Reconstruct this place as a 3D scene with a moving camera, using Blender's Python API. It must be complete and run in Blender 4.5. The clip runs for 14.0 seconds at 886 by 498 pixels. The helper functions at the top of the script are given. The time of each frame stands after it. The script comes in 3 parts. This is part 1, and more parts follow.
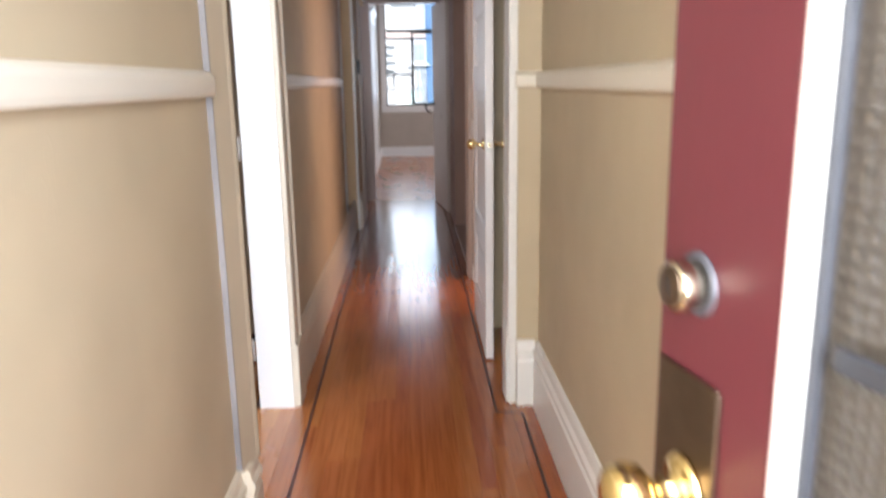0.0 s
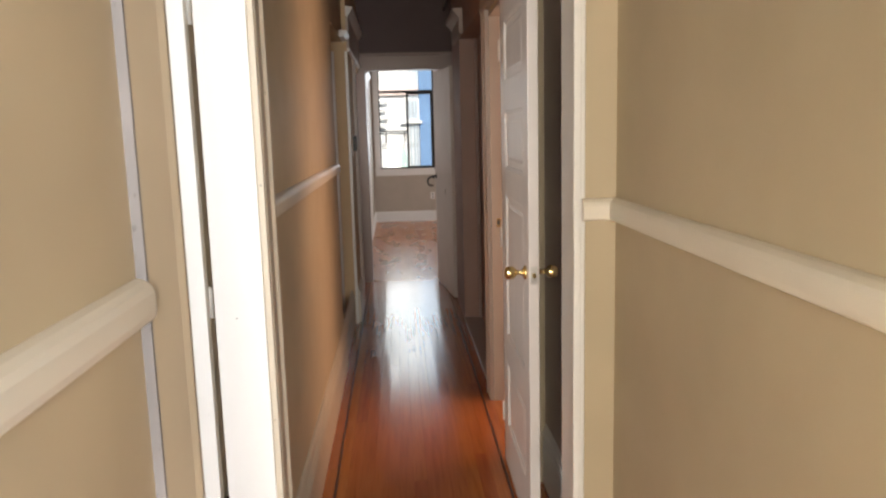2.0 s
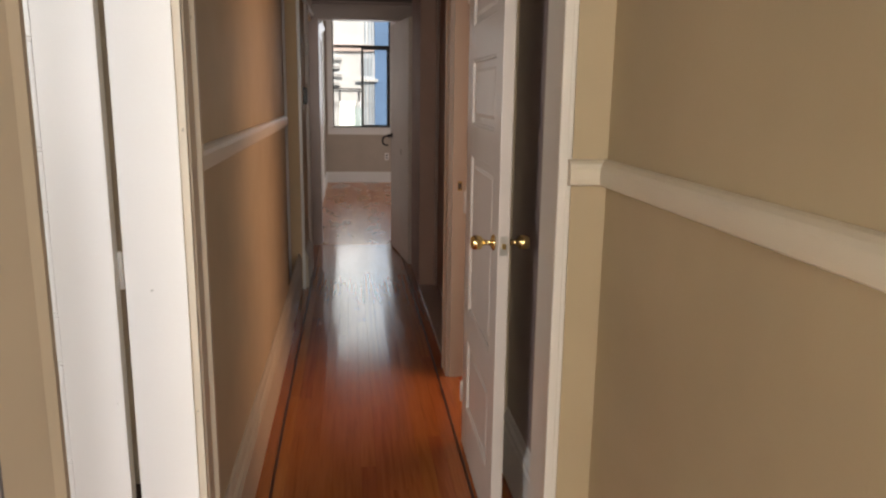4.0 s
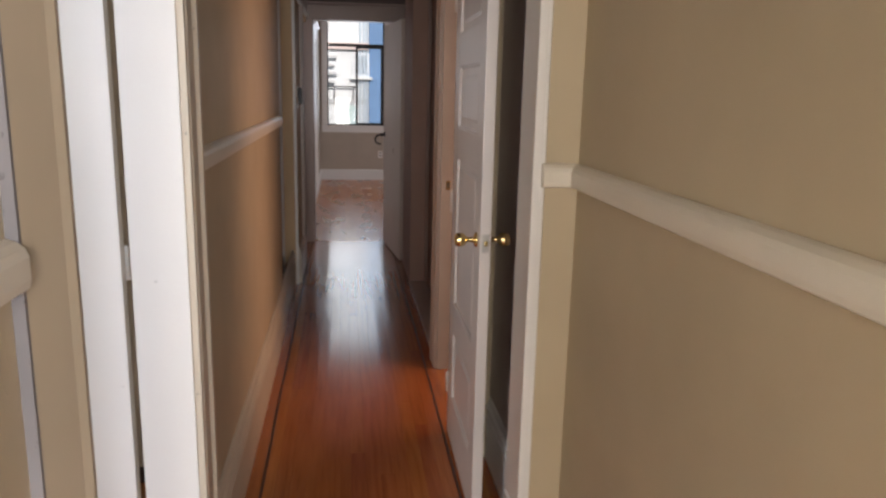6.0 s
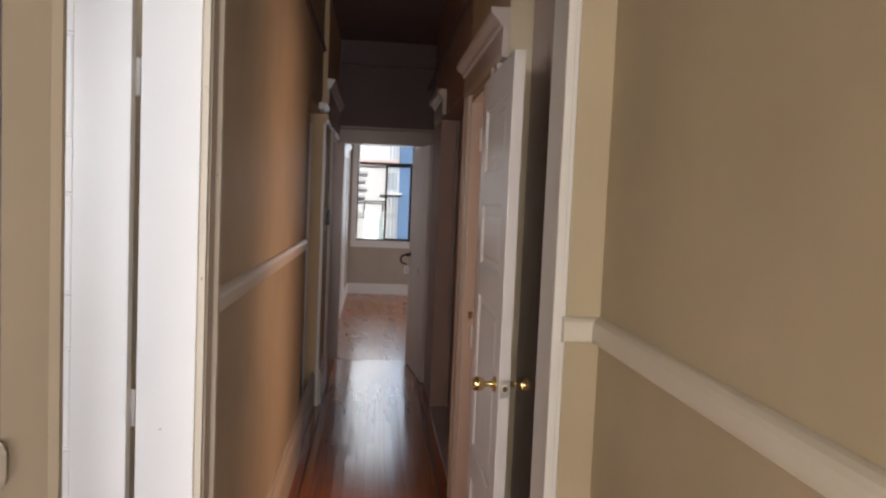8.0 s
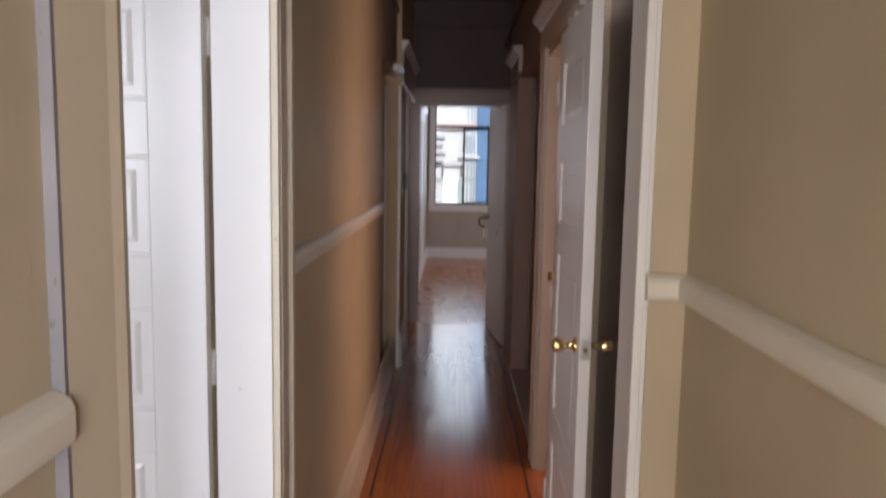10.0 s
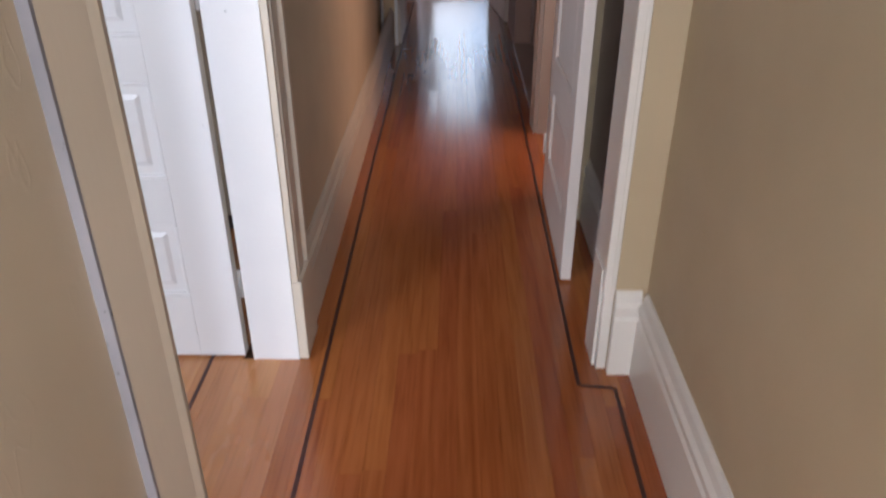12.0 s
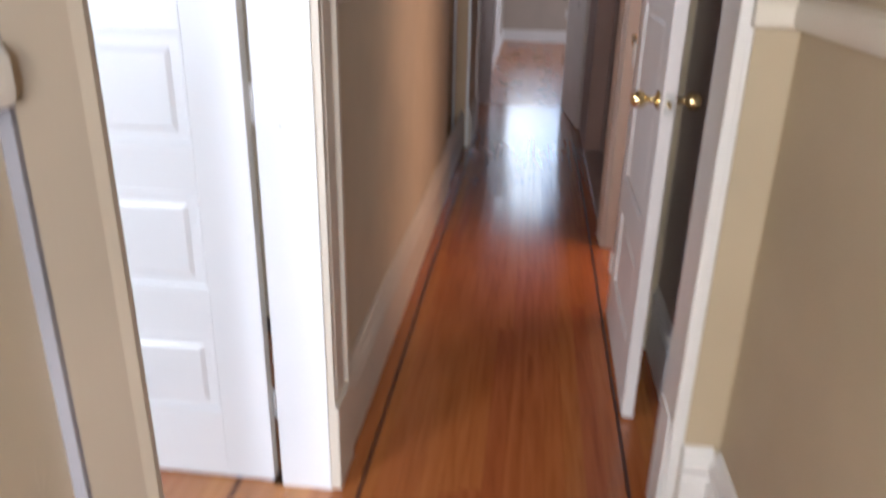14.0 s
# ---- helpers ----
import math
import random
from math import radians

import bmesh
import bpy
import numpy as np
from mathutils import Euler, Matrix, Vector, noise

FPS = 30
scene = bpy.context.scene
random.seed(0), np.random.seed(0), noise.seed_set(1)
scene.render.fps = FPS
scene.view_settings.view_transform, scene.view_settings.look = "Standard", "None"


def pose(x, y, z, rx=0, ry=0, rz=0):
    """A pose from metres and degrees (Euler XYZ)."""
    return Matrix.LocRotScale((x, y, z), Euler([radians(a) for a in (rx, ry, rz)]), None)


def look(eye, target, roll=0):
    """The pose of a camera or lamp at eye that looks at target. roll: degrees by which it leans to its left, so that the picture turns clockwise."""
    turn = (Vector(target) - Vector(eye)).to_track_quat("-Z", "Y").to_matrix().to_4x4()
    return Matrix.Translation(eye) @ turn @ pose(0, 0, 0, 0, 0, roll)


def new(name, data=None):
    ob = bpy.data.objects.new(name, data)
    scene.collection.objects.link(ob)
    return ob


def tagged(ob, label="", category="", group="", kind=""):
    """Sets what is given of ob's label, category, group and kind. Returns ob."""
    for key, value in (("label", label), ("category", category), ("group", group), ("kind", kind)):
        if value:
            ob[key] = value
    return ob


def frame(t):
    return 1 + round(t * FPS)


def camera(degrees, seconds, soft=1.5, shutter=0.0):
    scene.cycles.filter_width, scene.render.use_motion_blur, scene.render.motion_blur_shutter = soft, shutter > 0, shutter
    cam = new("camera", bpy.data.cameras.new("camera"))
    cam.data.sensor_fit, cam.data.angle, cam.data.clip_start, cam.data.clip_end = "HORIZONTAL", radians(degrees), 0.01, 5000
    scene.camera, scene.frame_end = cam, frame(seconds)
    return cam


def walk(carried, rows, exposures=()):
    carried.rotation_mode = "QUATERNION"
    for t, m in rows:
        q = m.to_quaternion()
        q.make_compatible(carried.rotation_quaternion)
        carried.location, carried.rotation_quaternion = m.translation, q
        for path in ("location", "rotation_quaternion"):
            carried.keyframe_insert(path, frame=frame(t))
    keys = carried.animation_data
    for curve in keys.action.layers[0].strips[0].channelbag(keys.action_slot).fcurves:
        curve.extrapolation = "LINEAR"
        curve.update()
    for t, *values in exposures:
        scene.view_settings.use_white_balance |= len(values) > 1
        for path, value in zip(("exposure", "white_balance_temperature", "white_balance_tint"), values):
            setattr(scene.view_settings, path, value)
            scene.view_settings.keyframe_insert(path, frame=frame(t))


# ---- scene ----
cam = camera(61.5, 14.0, 2.3, 0.5)
PATH = [
    (0, (0.176, 0.276, 1.264), (0.257, 2.226, 0.828), -0.9),
    (0.5, (0.172, 0.489, 1.357), (0.096, 2.466, 1.064), 0.1),
    (1, (0.143, 0.674, 1.497), (-0.109, 2.637, 1.205), -2.4),
    (1.5, (0.066, 0.875, 1.501), (0.019, 2.858, 1.245), -1.7),
    (2, (0.068, 1.044, 1.493), (0.181, 3.015, 1.179), -1.5),
    (2.5, (0.091, 1.172, 1.466), (0.159, 3.138, 1.104), -0.6),
    (3, (0.074, 1.35, 1.445), (0.366, 3.292, 1.069), -1.1),
    (3.2, (0.066, 1.363, 1.438), (0.346, 3.302, 1.037), -0.4),
    (5.3, (0.076, 1.304, 1.467), (0.303, 3.246, 1.05), 1.1),
    (5.5, (0.078, 1.277, 1.466), (0.279, 3.222, 1.045), 0.1),
    (6, (0.077, 1.217, 1.474), (0.334, 3.156, 1.057), 1.3),
    (6.5, (0.074, 1.195, 1.485), (0.426, 3.12, 1.071), 2.3),
    (7, (0.098, 1.234, 1.526), (0.439, 3.172, 1.167), 1.9),
    (7.5, (0.086, 1.263, 1.55), (0.319, 3.239, 1.354), 1.7),
    (7.7, (0.095, 1.268, 1.567), (0.307, 3.253, 1.44), 2.0),
    (9.8, (0.121, 1.326, 1.559), (0.083, 3.32, 1.41), 1.7),
    (10, (0.12, 1.331, 1.545), (0.091, 3.318, 1.317), 1.0),
    (10.5, (0.123, 1.334, 1.503), (0.097, 3.286, 1.07), -0.4),
    (11, (0.121, 1.327, 1.447), (0.093, 3.234, 0.846), 0.8),
    (11.5, (0.12, 1.341, 1.398), (0.083, 3.172, 0.594), 0.4),
    (12, (0.136, 1.333, 1.347), (0.107, 3.08, 0.375), -0.0),
    (12.5, (0.137, 1.349, 1.339), (0.129, 2.966, 0.161), -0.3),
    (13, (0.114, 1.365, 1.316), (0.15, 2.855, -0.018), 0.4),
    (13.5, (0.14, 1.372, 1.332), (0.129, 3.033, 0.219), 4.8),
    (14, (0.156, 1.502, 1.376), (-0.052, 3.341, 0.618), 1.2),
]
EXPOSURES = [(0, 0.60, 6150, 11), (0.6, 0.37, 6500, 11), (1.5, 0.40, 7100, 10), (2.4, 0.38, 7050, 10), (3.0, 0.07, 7700, 11), (5.5, -0.14, 6750, 14), (7.5, -0.14, 6800, 14),
             (10.0, -0.16, 6400, 15), (11.5, -0.02, 6100, 16), (12.5, 0.12, 5900, 14), (13.0, 0.20, 5900, 14), (13.5, 0.40, 5900, 13), (14.0, 0.47, 5900, 13)]
walk(cam, [(t, look(eye, target, roll)) for t, eye, target, roll in PATH], EXPOSURES)

# ---- light ----
world = bpy.data.worlds.new("world")
scene.world = world
world.use_nodes = True
wn = world.node_tree
sky = wn.nodes.new("ShaderNodeTexSky")
sky.sky_type, sky.sun_disc = "NISHITA", False
sky.sun_elevation, sky.sun_rotation = radians(31), radians(169)
wn.links.new(sky.outputs[0], wn.nodes["Background"].inputs[0])
wn.nodes["Background"].inputs[1].default_value = 0.15


def area_lamp(name, at, toward, wide, high, watts, colour):
    """A lamp in a window's or doorway's opening, for the daylight that comes in there."""
    data = bpy.data.lights.new(name, "AREA")
    data.shape, data.size, data.size_y = "RECTANGLE", wide, high
    data.energy, data.color = watts, colour
    ob = new(name, data)
    ob.matrix_world = look(at, toward)
    return ob


sun_data = bpy.data.lights.new("sun", "SUN")
sun_data.energy, sun_data.angle, sun_data.color = 5.0, radians(0.5), (1.0, 0.94, 0.85)
sun = new("sun", sun_data)
sun.matrix_world = look((2, -10, 6.2), (0, 0, 0))
area_lamp("daylight_front_door", (-0.05, -0.31, 1.42), (0.40, 3, 1.15), 0.5, 1.4, 47, (1.0, 0.98, 0.90))
area_lamp("daylight_doorway_side", (0.44, -0.18, 1.55), (-0.50, 1.2, 1.5), 0.18, 1.1, 37, (0.86, 0.92, 1.0))
area_lamp("daylight_front_room", (-2.3, -0.30, 1.6), (-1.2, 3, 1.2), 1.8, 1.5, 198, (0.86, 0.93, 1.0))
area_lamp("daylight_side_room", (2.2, 4.3, 1.2), (-0.3, 4.6, 0.95), 2.5, 0.9, 54, (1.0, 0.62, 0.42))
area_lamp("daylight_rear_window", (0.24, 13.36, 1.92), (0.20, 8, 1.35), 0.85, 1.85, 9, (0.76, 0.88, 1.0))
area_lamp("daylight_left_room", (-1.3, 8.0, 1.5), (0.5, 7.95, 0.9), 0.9, 1.3, 6, (0.95, 0.90, 0.95))
area_lamp("daylight_rear_side", (3.0, 11.2, 1.6), (0, 11.0, 1.0), 1.5, 1.4, 46, (0.95, 0.96, 1.0))

# ---- materials ----


def principled(name):
    m = bpy.data.materials.new(name)
    m.use_nodes = True
    return m, m.node_tree.nodes, m.node_tree.links, m.node_tree.nodes["Principled BSDF"]


def noise_node(nodes, links, scale, detail=4.0, stretch=(1, 1, 1), coord=None, rough=0.55):
    geo = nodes.new("ShaderNodeNewGeometry")
    mp = nodes.new("ShaderNodeMapping")
    mp.inputs["Scale"].default_value = stretch
    links.new(coord if coord else geo.outputs["Position"], mp.inputs["Vector"])
    n = nodes.new("ShaderNodeTexNoise")
    n.inputs["Scale"].default_value, n.inputs["Detail"].default_value = scale, detail
    n.inputs["Roughness"].default_value = rough
    links.new(mp.outputs[0], n.inputs["Vector"])
    return n.outputs["Fac"]


def ramp_node(nodes, links, source, stops):
    r = nodes.new("ShaderNodeValToRGB")
    while len(r.color_ramp.elements) < len(stops):
        r.color_ramp.elements.new(0.5)
    for e, (at, colour) in zip(r.color_ramp.elements, stops):
        e.position, e.color = at, (*colour, 1)
    links.new(source, r.inputs[0])
    return r.outputs[0]


def bump_node(nodes, links, source, strength, distance, before=None):
    b = nodes.new("ShaderNodeBump")
    b.inputs["Strength"].default_value, b.inputs["Distance"].default_value = strength, distance
    links.new(source, b.inputs["Height"])
    if before:
        links.new(before, b.inputs["Normal"])
    return b.outputs[0]


def paint(name, colour, rough=0.4, wall=False, grime=0.06, chips=0):
    """House paint: faint mottling, brush or roller relief, and on walls shallow trowel strokes under the paint."""
    m, nodes, links, bsdf = principled(name)
    big = noise_node(nodes, links, 1.7, 3)
    dark = tuple(c * (1 - 2 * grime) for c in colour)
    light = tuple(min(1, c * (1 + grime)) for c in colour)
    links.new(ramp_node(nodes, links, big, [(0.3, dark), (0.7, light)]), bsdf.inputs["Base Color"])
    if chips:
        nicks = ramp_node(nodes, links, noise_node(nodes, links, 55, 3, (1, 1, 0.6)), [(chips, (0, 0, 0)), (chips + 0.015, (1, 1, 1))])
        worn = nodes.new("ShaderNodeMix")
        worn.data_type = "RGBA"
        links.new(nicks, worn.inputs[0])
        links.new(bsdf.inputs["Base Color"].links[0].from_socket, worn.inputs[6])
        worn.inputs[7].default_value = (*(c * 0.55 for c in colour), 1)
        links.new(worn.outputs[2], bsdf.inputs["Base Color"])
    fine = noise_node(nodes, links, 420 if wall else 160, 2, (1, 1, 1) if wall else (1, 1, 0.15))
    b = bump_node(nodes, links, fine, 0.25 if wall else 0.12, 0.0012)
    if wall:
        strokes = noise_node(nodes, links, 38, 0.5, (1, 1, 0.34))
        edge = ramp_node(nodes, links, strokes, [(0.62, (0, 0, 0)), (0.66, (1, 1, 1)), (0.70, (0.1, 0.1, 0.1))])
        where = ramp_node(nodes, links, noise_node(nodes, links, 2.6, 1, (1, 1, 0.8)), [(0.50, (0, 0, 0)), (0.60, (1, 1, 1))])
        both = nodes.new("ShaderNodeMath")
        both.operation = "MULTIPLY"
        links.new(edge, both.inputs[0])
        links.new(where, both.inputs[1])
        b = bump_node(nodes, links, both.outputs[0], 0.2, 0.0012, b)
        slow = noise_node(nodes, links, 3.2, 2)
        b = bump_node(nodes, links, slow, 0.25, 0.02, b)
    links.new(b, bsdf.inputs["Normal"])
    vary = noise_node(nodes, links, 6, 3)
    rr = nodes.new("ShaderNodeMapRange")
    rr.inputs["To Min"].default_value, rr.inputs["To Max"].default_value = rough * 0.8, rough * 1.25
    links.new(vary, rr.inputs[0])
    links.new(rr.outputs[0], bsdf.inputs["Roughness"])
    return m


def wood(name, dark, light, rough, island=False):
    """Varnished strip flooring with grain along y; each strip has its own tone."""
    m, nodes, links, bsdf = principled(name)
    info, geo = nodes.new("ShaderNodeObjectInfo"), nodes.new("ShaderNodeNewGeometry")
    own = geo.outputs["Random Per Island"] if island else info.outputs["Random"]
    shift = nodes.new("ShaderNodeVectorMath")
    shift.operation = "MULTIPLY_ADD"
    links.new(own, shift.inputs[0])
    shift.inputs[1].default_value = (7, 31, 3)
    links.new(geo.outputs["Position"], shift.inputs[2])
    coord = shift.outputs[0]
    grain = noise_node(nodes, links, 4, 4, (4, 0.8, 4) if island else (11, 0.6, 11), coord, 0.55)
    rings = nodes.new("ShaderNodeTexWave")
    rings.wave_type, rings.bands_direction = "BANDS", "X"
    rings.inputs["Scale"].default_value, rings.inputs["Distortion"].default_value = 9, 14
    rings.inputs["Detail"].default_value, rings.inputs["Detail Scale"].default_value = 3, 0.5
    mp = nodes.new("ShaderNodeMapping")
    mp.inputs["Scale"].default_value = (1, 0.09, 1)
    links.new(coord, mp.inputs[0])
    links.new(mp.outputs[0], rings.inputs["Vector"])
    mixed = nodes.new("ShaderNodeMix")
    mixed.inputs[0].default_value = 0.24
    links.new(grain, mixed.inputs[2])
    links.new(rings.outputs["Fac"], mixed.inputs[3])
    pick = nodes.new("ShaderNodeMapRange")
    pick.inputs["From Min"].default_value, pick.inputs["From Max"].default_value = 0.62, 0.95
    pick.inputs["To Min"].default_value, pick.inputs["To Max"].default_value = 0.0, 0.34
    spread = nodes.new("ShaderNodeMath")
    spread.operation = "FRACT"
    links.new(own, nodes.new("ShaderNodeMath").inputs[0])
    wide = nodes[-1]
    wide.operation, wide.inputs[1].default_value = "MULTIPLY", 7.31
    links.new(wide.outputs[0], spread.inputs[0])
    links.new(spread.outputs[0], pick.inputs[0])
    links.new(pick.outputs[0], mixed.inputs[0])
    colour = ramp_node(nodes, links, mixed.outputs[0], [(0.15, dark), (0.5, tuple((a + b) / 2 for a, b in zip(dark, light))), (0.9, light)])
    tone = nodes.new("ShaderNodeHueSaturation")
    links.new(colour, tone.inputs["Color"])
    vr = nodes.new("ShaderNodeMapRange")
    vr.inputs["To Min"].default_value, vr.inputs["To Max"].default_value = 0.90, 1.10
    links.new(own, vr.inputs[0])
    links.new(vr.outputs[0], tone.inputs["Value"])
    hr = nodes.new("ShaderNodeMapRange")
    hr.inputs["To Min"].default_value, hr.inputs["To Max"].default_value = 0.494, 0.507
    links.new(own, hr.inputs[0])
    links.new(hr.outputs[0], tone.inputs["Hue"])
    streak = ramp_node(nodes, links, noise_node(nodes, links, 5, 3, (22, 0.8, 22), coord, 0.55), [(0.32, (0.60, 0.52, 0.46)), (0.48, (1, 1, 1))])
    lined = nodes.new("ShaderNodeMix")
    lined.data_type, lined.blend_type = "RGBA", "MULTIPLY"
    lined.inputs[0].default_value = 0.0 if island else 0.38
    links.new(tone.outputs[0], lined.inputs[6])
    links.new(streak, lined.inputs[7])
    links.new(lined.outputs[2], bsdf.inputs["Base Color"])
    worn = noise_node(nodes, links, 3.0, 4, (1.6, 0.5, 1))
    rr = nodes.new("ShaderNodeMapRange")
    rr.inputs["To Min"].default_value, rr.inputs["To Max"].default_value = rough * 0.7, rough * 1.5
    links.new(worn, rr.inputs[0])
    links.new(rr.outputs[0], bsdf.inputs["Roughness"])
    b = bump_node(nodes, links, grain, 0.08, 0.001)
    cup = noise_node(nodes, links, 11, 1, (1.6, 0.35, 1))
    b = bump_node(nodes, links, cup, 0.05 if island else 0.15, 0.004, b)
    ripple = noise_node(nodes, links, 45, 1, (1.4, 0.6, 1))
    b = bump_node(nodes, links, ripple, 0.0 if island else 0.10, 0.0012, b)
    links.new(b, bsdf.inputs["Normal"])
    bsdf.inputs["Coat Weight"].default_value = 0.35
    bsdf.inputs["Coat Roughness"].default_value = 0.12
    return m


def plain(name, colour, rough=0.5, metal=0.0):
    m, nodes, links, bsdf = principled(name)
    n = noise_node(nodes, links, 35, 4)
    links.new(ramp_node(nodes, links, n, [(0.3, tuple(c * 0.85 for c in colour)), (0.7, tuple(min(1, c * 1.08) for c in colour))]), bsdf.inputs["Base Color"])
    bsdf.inputs["Roughness"].default_value, bsdf.inputs["Metallic"].default_value = rough, metal
    links.new(bump_node(nodes, links, n, 0.08, 0.001), bsdf.inputs["Normal"])
    return m


BEIGE = paint("beige_wall_paint", (0.52, 0.433, 0.302), 0.55, wall=True)
# Beige wall whose colour already holds the warm light falling on it.
WARMLIT = paint("warm_lit_beige_wall_paint", (0.60, 0.43, 0.25), 0.55, wall=True)
GREIGE = paint("greige_wall_paint", (0.46, 0.40, 0.34), 0.55, wall=True)
# Weak light above the end doorway is put into this darker wall colour.
DIM = paint("unlit_wall_paint", (0.125, 0.088, 0.094), 0.6, wall=True)
# Ceiling colour is darkened to stand for the unlit top of the hall.
CEIL = paint("unlit_ceiling_paint", (0.165, 0.117, 0.125), 0.7, wall=True)
# Shaded copy of the beige wall, reddish dimness included in the colour.
SHADEWALL = paint("shaded_beige_wall_paint", (0.34, 0.215, 0.185), 0.5, wall=True)
# White trim of the dim far hall, with its shade put into the colour.
SHADETRIM = paint("shaded_trim_paint", (0.35, 0.275, 0.265), 0.32)
# Pale trim with the hall's dim reddish bounce light mixed into its colour.
BOUNCECREAM = paint("bounce_tinted_trim_paint", (0.47, 0.395, 0.365), 0.34, grime=0.03)
# Cream jamb with shade put into the colour, to tame the warm lamp.
JAMBPAINT = paint("shade_toned_jamb_paint", (0.31, 0.272, 0.255), 0.4)
CASING = paint("beige_casing_paint", (0.40, 0.33, 0.245), 0.45)
CREAM = paint("cream_trim_paint", (0.74, 0.69, 0.60), 0.34, grime=0.03)
WHITE = paint("white_gloss_paint", (0.80, 0.79, 0.78), 0.30, grime=0.02, chips=0.765)
BUFF = paint("buff_trim_paint", (0.60, 0.53, 0.43), 0.36, grime=0.03, chips=0.72)
CHIPPED = paint("chipped_bead_paint", (0.23, 0.215, 0.225), 0.6, grime=0.3, chips=0.65)
DOORPAINT = paint("greyed_white_door_paint", (0.60, 0.545, 0.51), 0.30)
RED = paint("red_door_paint", (0.072, 0.0115, 0.017), 0.42)
OAK = wood("varnished_strip_wood", (0.255, 0.061, 0.016), (0.43, 0.136, 0.038), 0.165)
# Lit copy of the strip wood: the front room's window light lightens the colour.
LITOAK = wood("lit_front_room_strip_wood", (0.50, 0.205, 0.078), (0.60, 0.275, 0.11), 0.24)
DARKWOOD = plain("dark_inlay_wood", (0.06, 0.017, 0.010), 0.55)
PLUGWOOD = plain("brown_plug_wood", (0.085, 0.028, 0.010), 0.25)
UNDER = plain("subfloor_wood", (0.05, 0.02, 0.01), 0.6)
BRASS = plain("polished_brass", (0.80, 0.62, 0.29), 0.2, 1.0)
OLDBRASS = plain("tarnished_bronze", (0.16, 0.115, 0.085), 0.35, 1.0)
STEEL = plain("brushed_steel", (0.55, 0.53, 0.50), 0.35, 1.0)
DARKSTEEL = plain("dark_steel", (0.10, 0.10, 0.12), 0.5, 0.6)
NICKEL = plain("satin_nickel", (0.66, 0.60, 0.48), 0.22, 1.0)
BLACK = plain("black_metal", (0.015, 0.015, 0.018), 0.4)
SLATE = plain("grey_blue_paint", (0.022, 0.023, 0.03), 0.6)

GLASS, _n, _l, _b = principled("window_glass")
_b.inputs["Transmission Weight"].default_value, _b.inputs["Roughness"].default_value = 1.0, 0.0
_b.inputs["IOR"].default_value = 1.45

OBSCURE, _n, _l, _b = principled("patterned_glass")
_b.inputs["Transmission Weight"].default_value, _b.inputs["Roughness"].default_value = 0.35, 0.3
_b.inputs["Base Color"].default_value = (0.07, 0.058, 0.048, 1)
_v = _n.new("ShaderNodeTexVoronoi")
_v.inputs["Scale"].default_value, _v.inputs["Randomness"].default_value = 95, 0.15
_g = _n.new("ShaderNodeNewGeometry")
_l.new(_g.outputs["Position"], _v.inputs["Vector"])
_l.new(bump_node(_n, _l, _v.outputs["Distance"], 0.9, 0.004), _b.inputs["Normal"])

# ---- mesh helpers ----


def finish(bm, name, material, smooth=False):
    me = bpy.data.meshes.new(name)
    bmesh.ops.recalc_face_normals(bm, faces=bm.faces)
    bm.to_mesh(me)
    bm.free()
    me.materials.append(material)
    for p in me.polygons:
        p.use_smooth = smooth
    return me


def part(name, bm, material, parent, label="", smooth=False):
    ob = new(name, finish(bm, name, material, smooth))
    ob.parent = parent
    return tagged(ob, label)


def setting(name, bm, material, label, category, smooth=False):
    return tagged(new(name, finish(bm, name, material, smooth)), label, category, "", "structure")


def box(bm, x0, x1, y0, y1, z0, z1, bevel=0.0):
    v = bmesh.ops.create_cube(bm, size=1.0)["verts"]
    for p in v:
        p.co = Vector(((x0 + x1) / 2 + p.co.x * (x1 - x0), (y0 + y1) / 2 + p.co.y * (y1 - y0), (z0 + z1) / 2 + p.co.z * (z1 - z0)))
    if bevel:
        edges = list({e for p in v for e in p.link_edges})
        bmesh.ops.bevel(bm, geom=edges, offset=bevel, segments=2, profile=0.5, affect="EDGES")
    return bm


def sweep(bm, profile, place, length):
    """A moulding: profile points (u, v) run along the local x of the pose `place` for a length; u is local y, v is local z."""
    a = [bm.verts.new(place @ Vector((0, u, v))) for u, v in profile]
    b = [bm.verts.new(place @ Vector((length, u, v))) for u, v in profile]
    n = len(profile)
    for i in range(n):
        bm.faces.new((a[i], a[(i + 1) % n], b[(i + 1) % n], b[i]))
    bm.faces.new(a[::-1])
    bm.faces.new(b)
    return bm


def lathe(bm, profile, place, steps=24):
    """A turned piece: (radius, height) points about the local z of the pose `place`."""
    rings = []
    for r, h in profile:
        rings.append([bm.verts.new(place @ Vector((r * math.cos(2 * math.pi * k / steps), r * math.sin(2 * math.pi * k / steps), h))) for k in range(steps)])
    for r0, r1 in zip(rings, rings[1:]):
        for k in range(steps):
            bm.faces.new((r0[k], r0[(k + 1) % steps], r1[(k + 1) % steps], r1[k]))
    bm.faces.new(rings[0][::-1])
    bm.faces.new(rings[-1])
    return bm


# Profiles: u stands out from the wall, v is height.
BASE = [(0, 0), (0.022, 0), (0.022, 0.185), (0.017, 0.195), (0.019, 0.205), (0.024, 0.215), (0.024, 0.228), (0.016, 0.240), (0.012, 0.262), (0.006, 0.272), (0, 0.272)]
REARBASE = [(0, 0), (0.020, 0), (0.020, 0.155), (0.012, 0.168), (0, 0.170)]
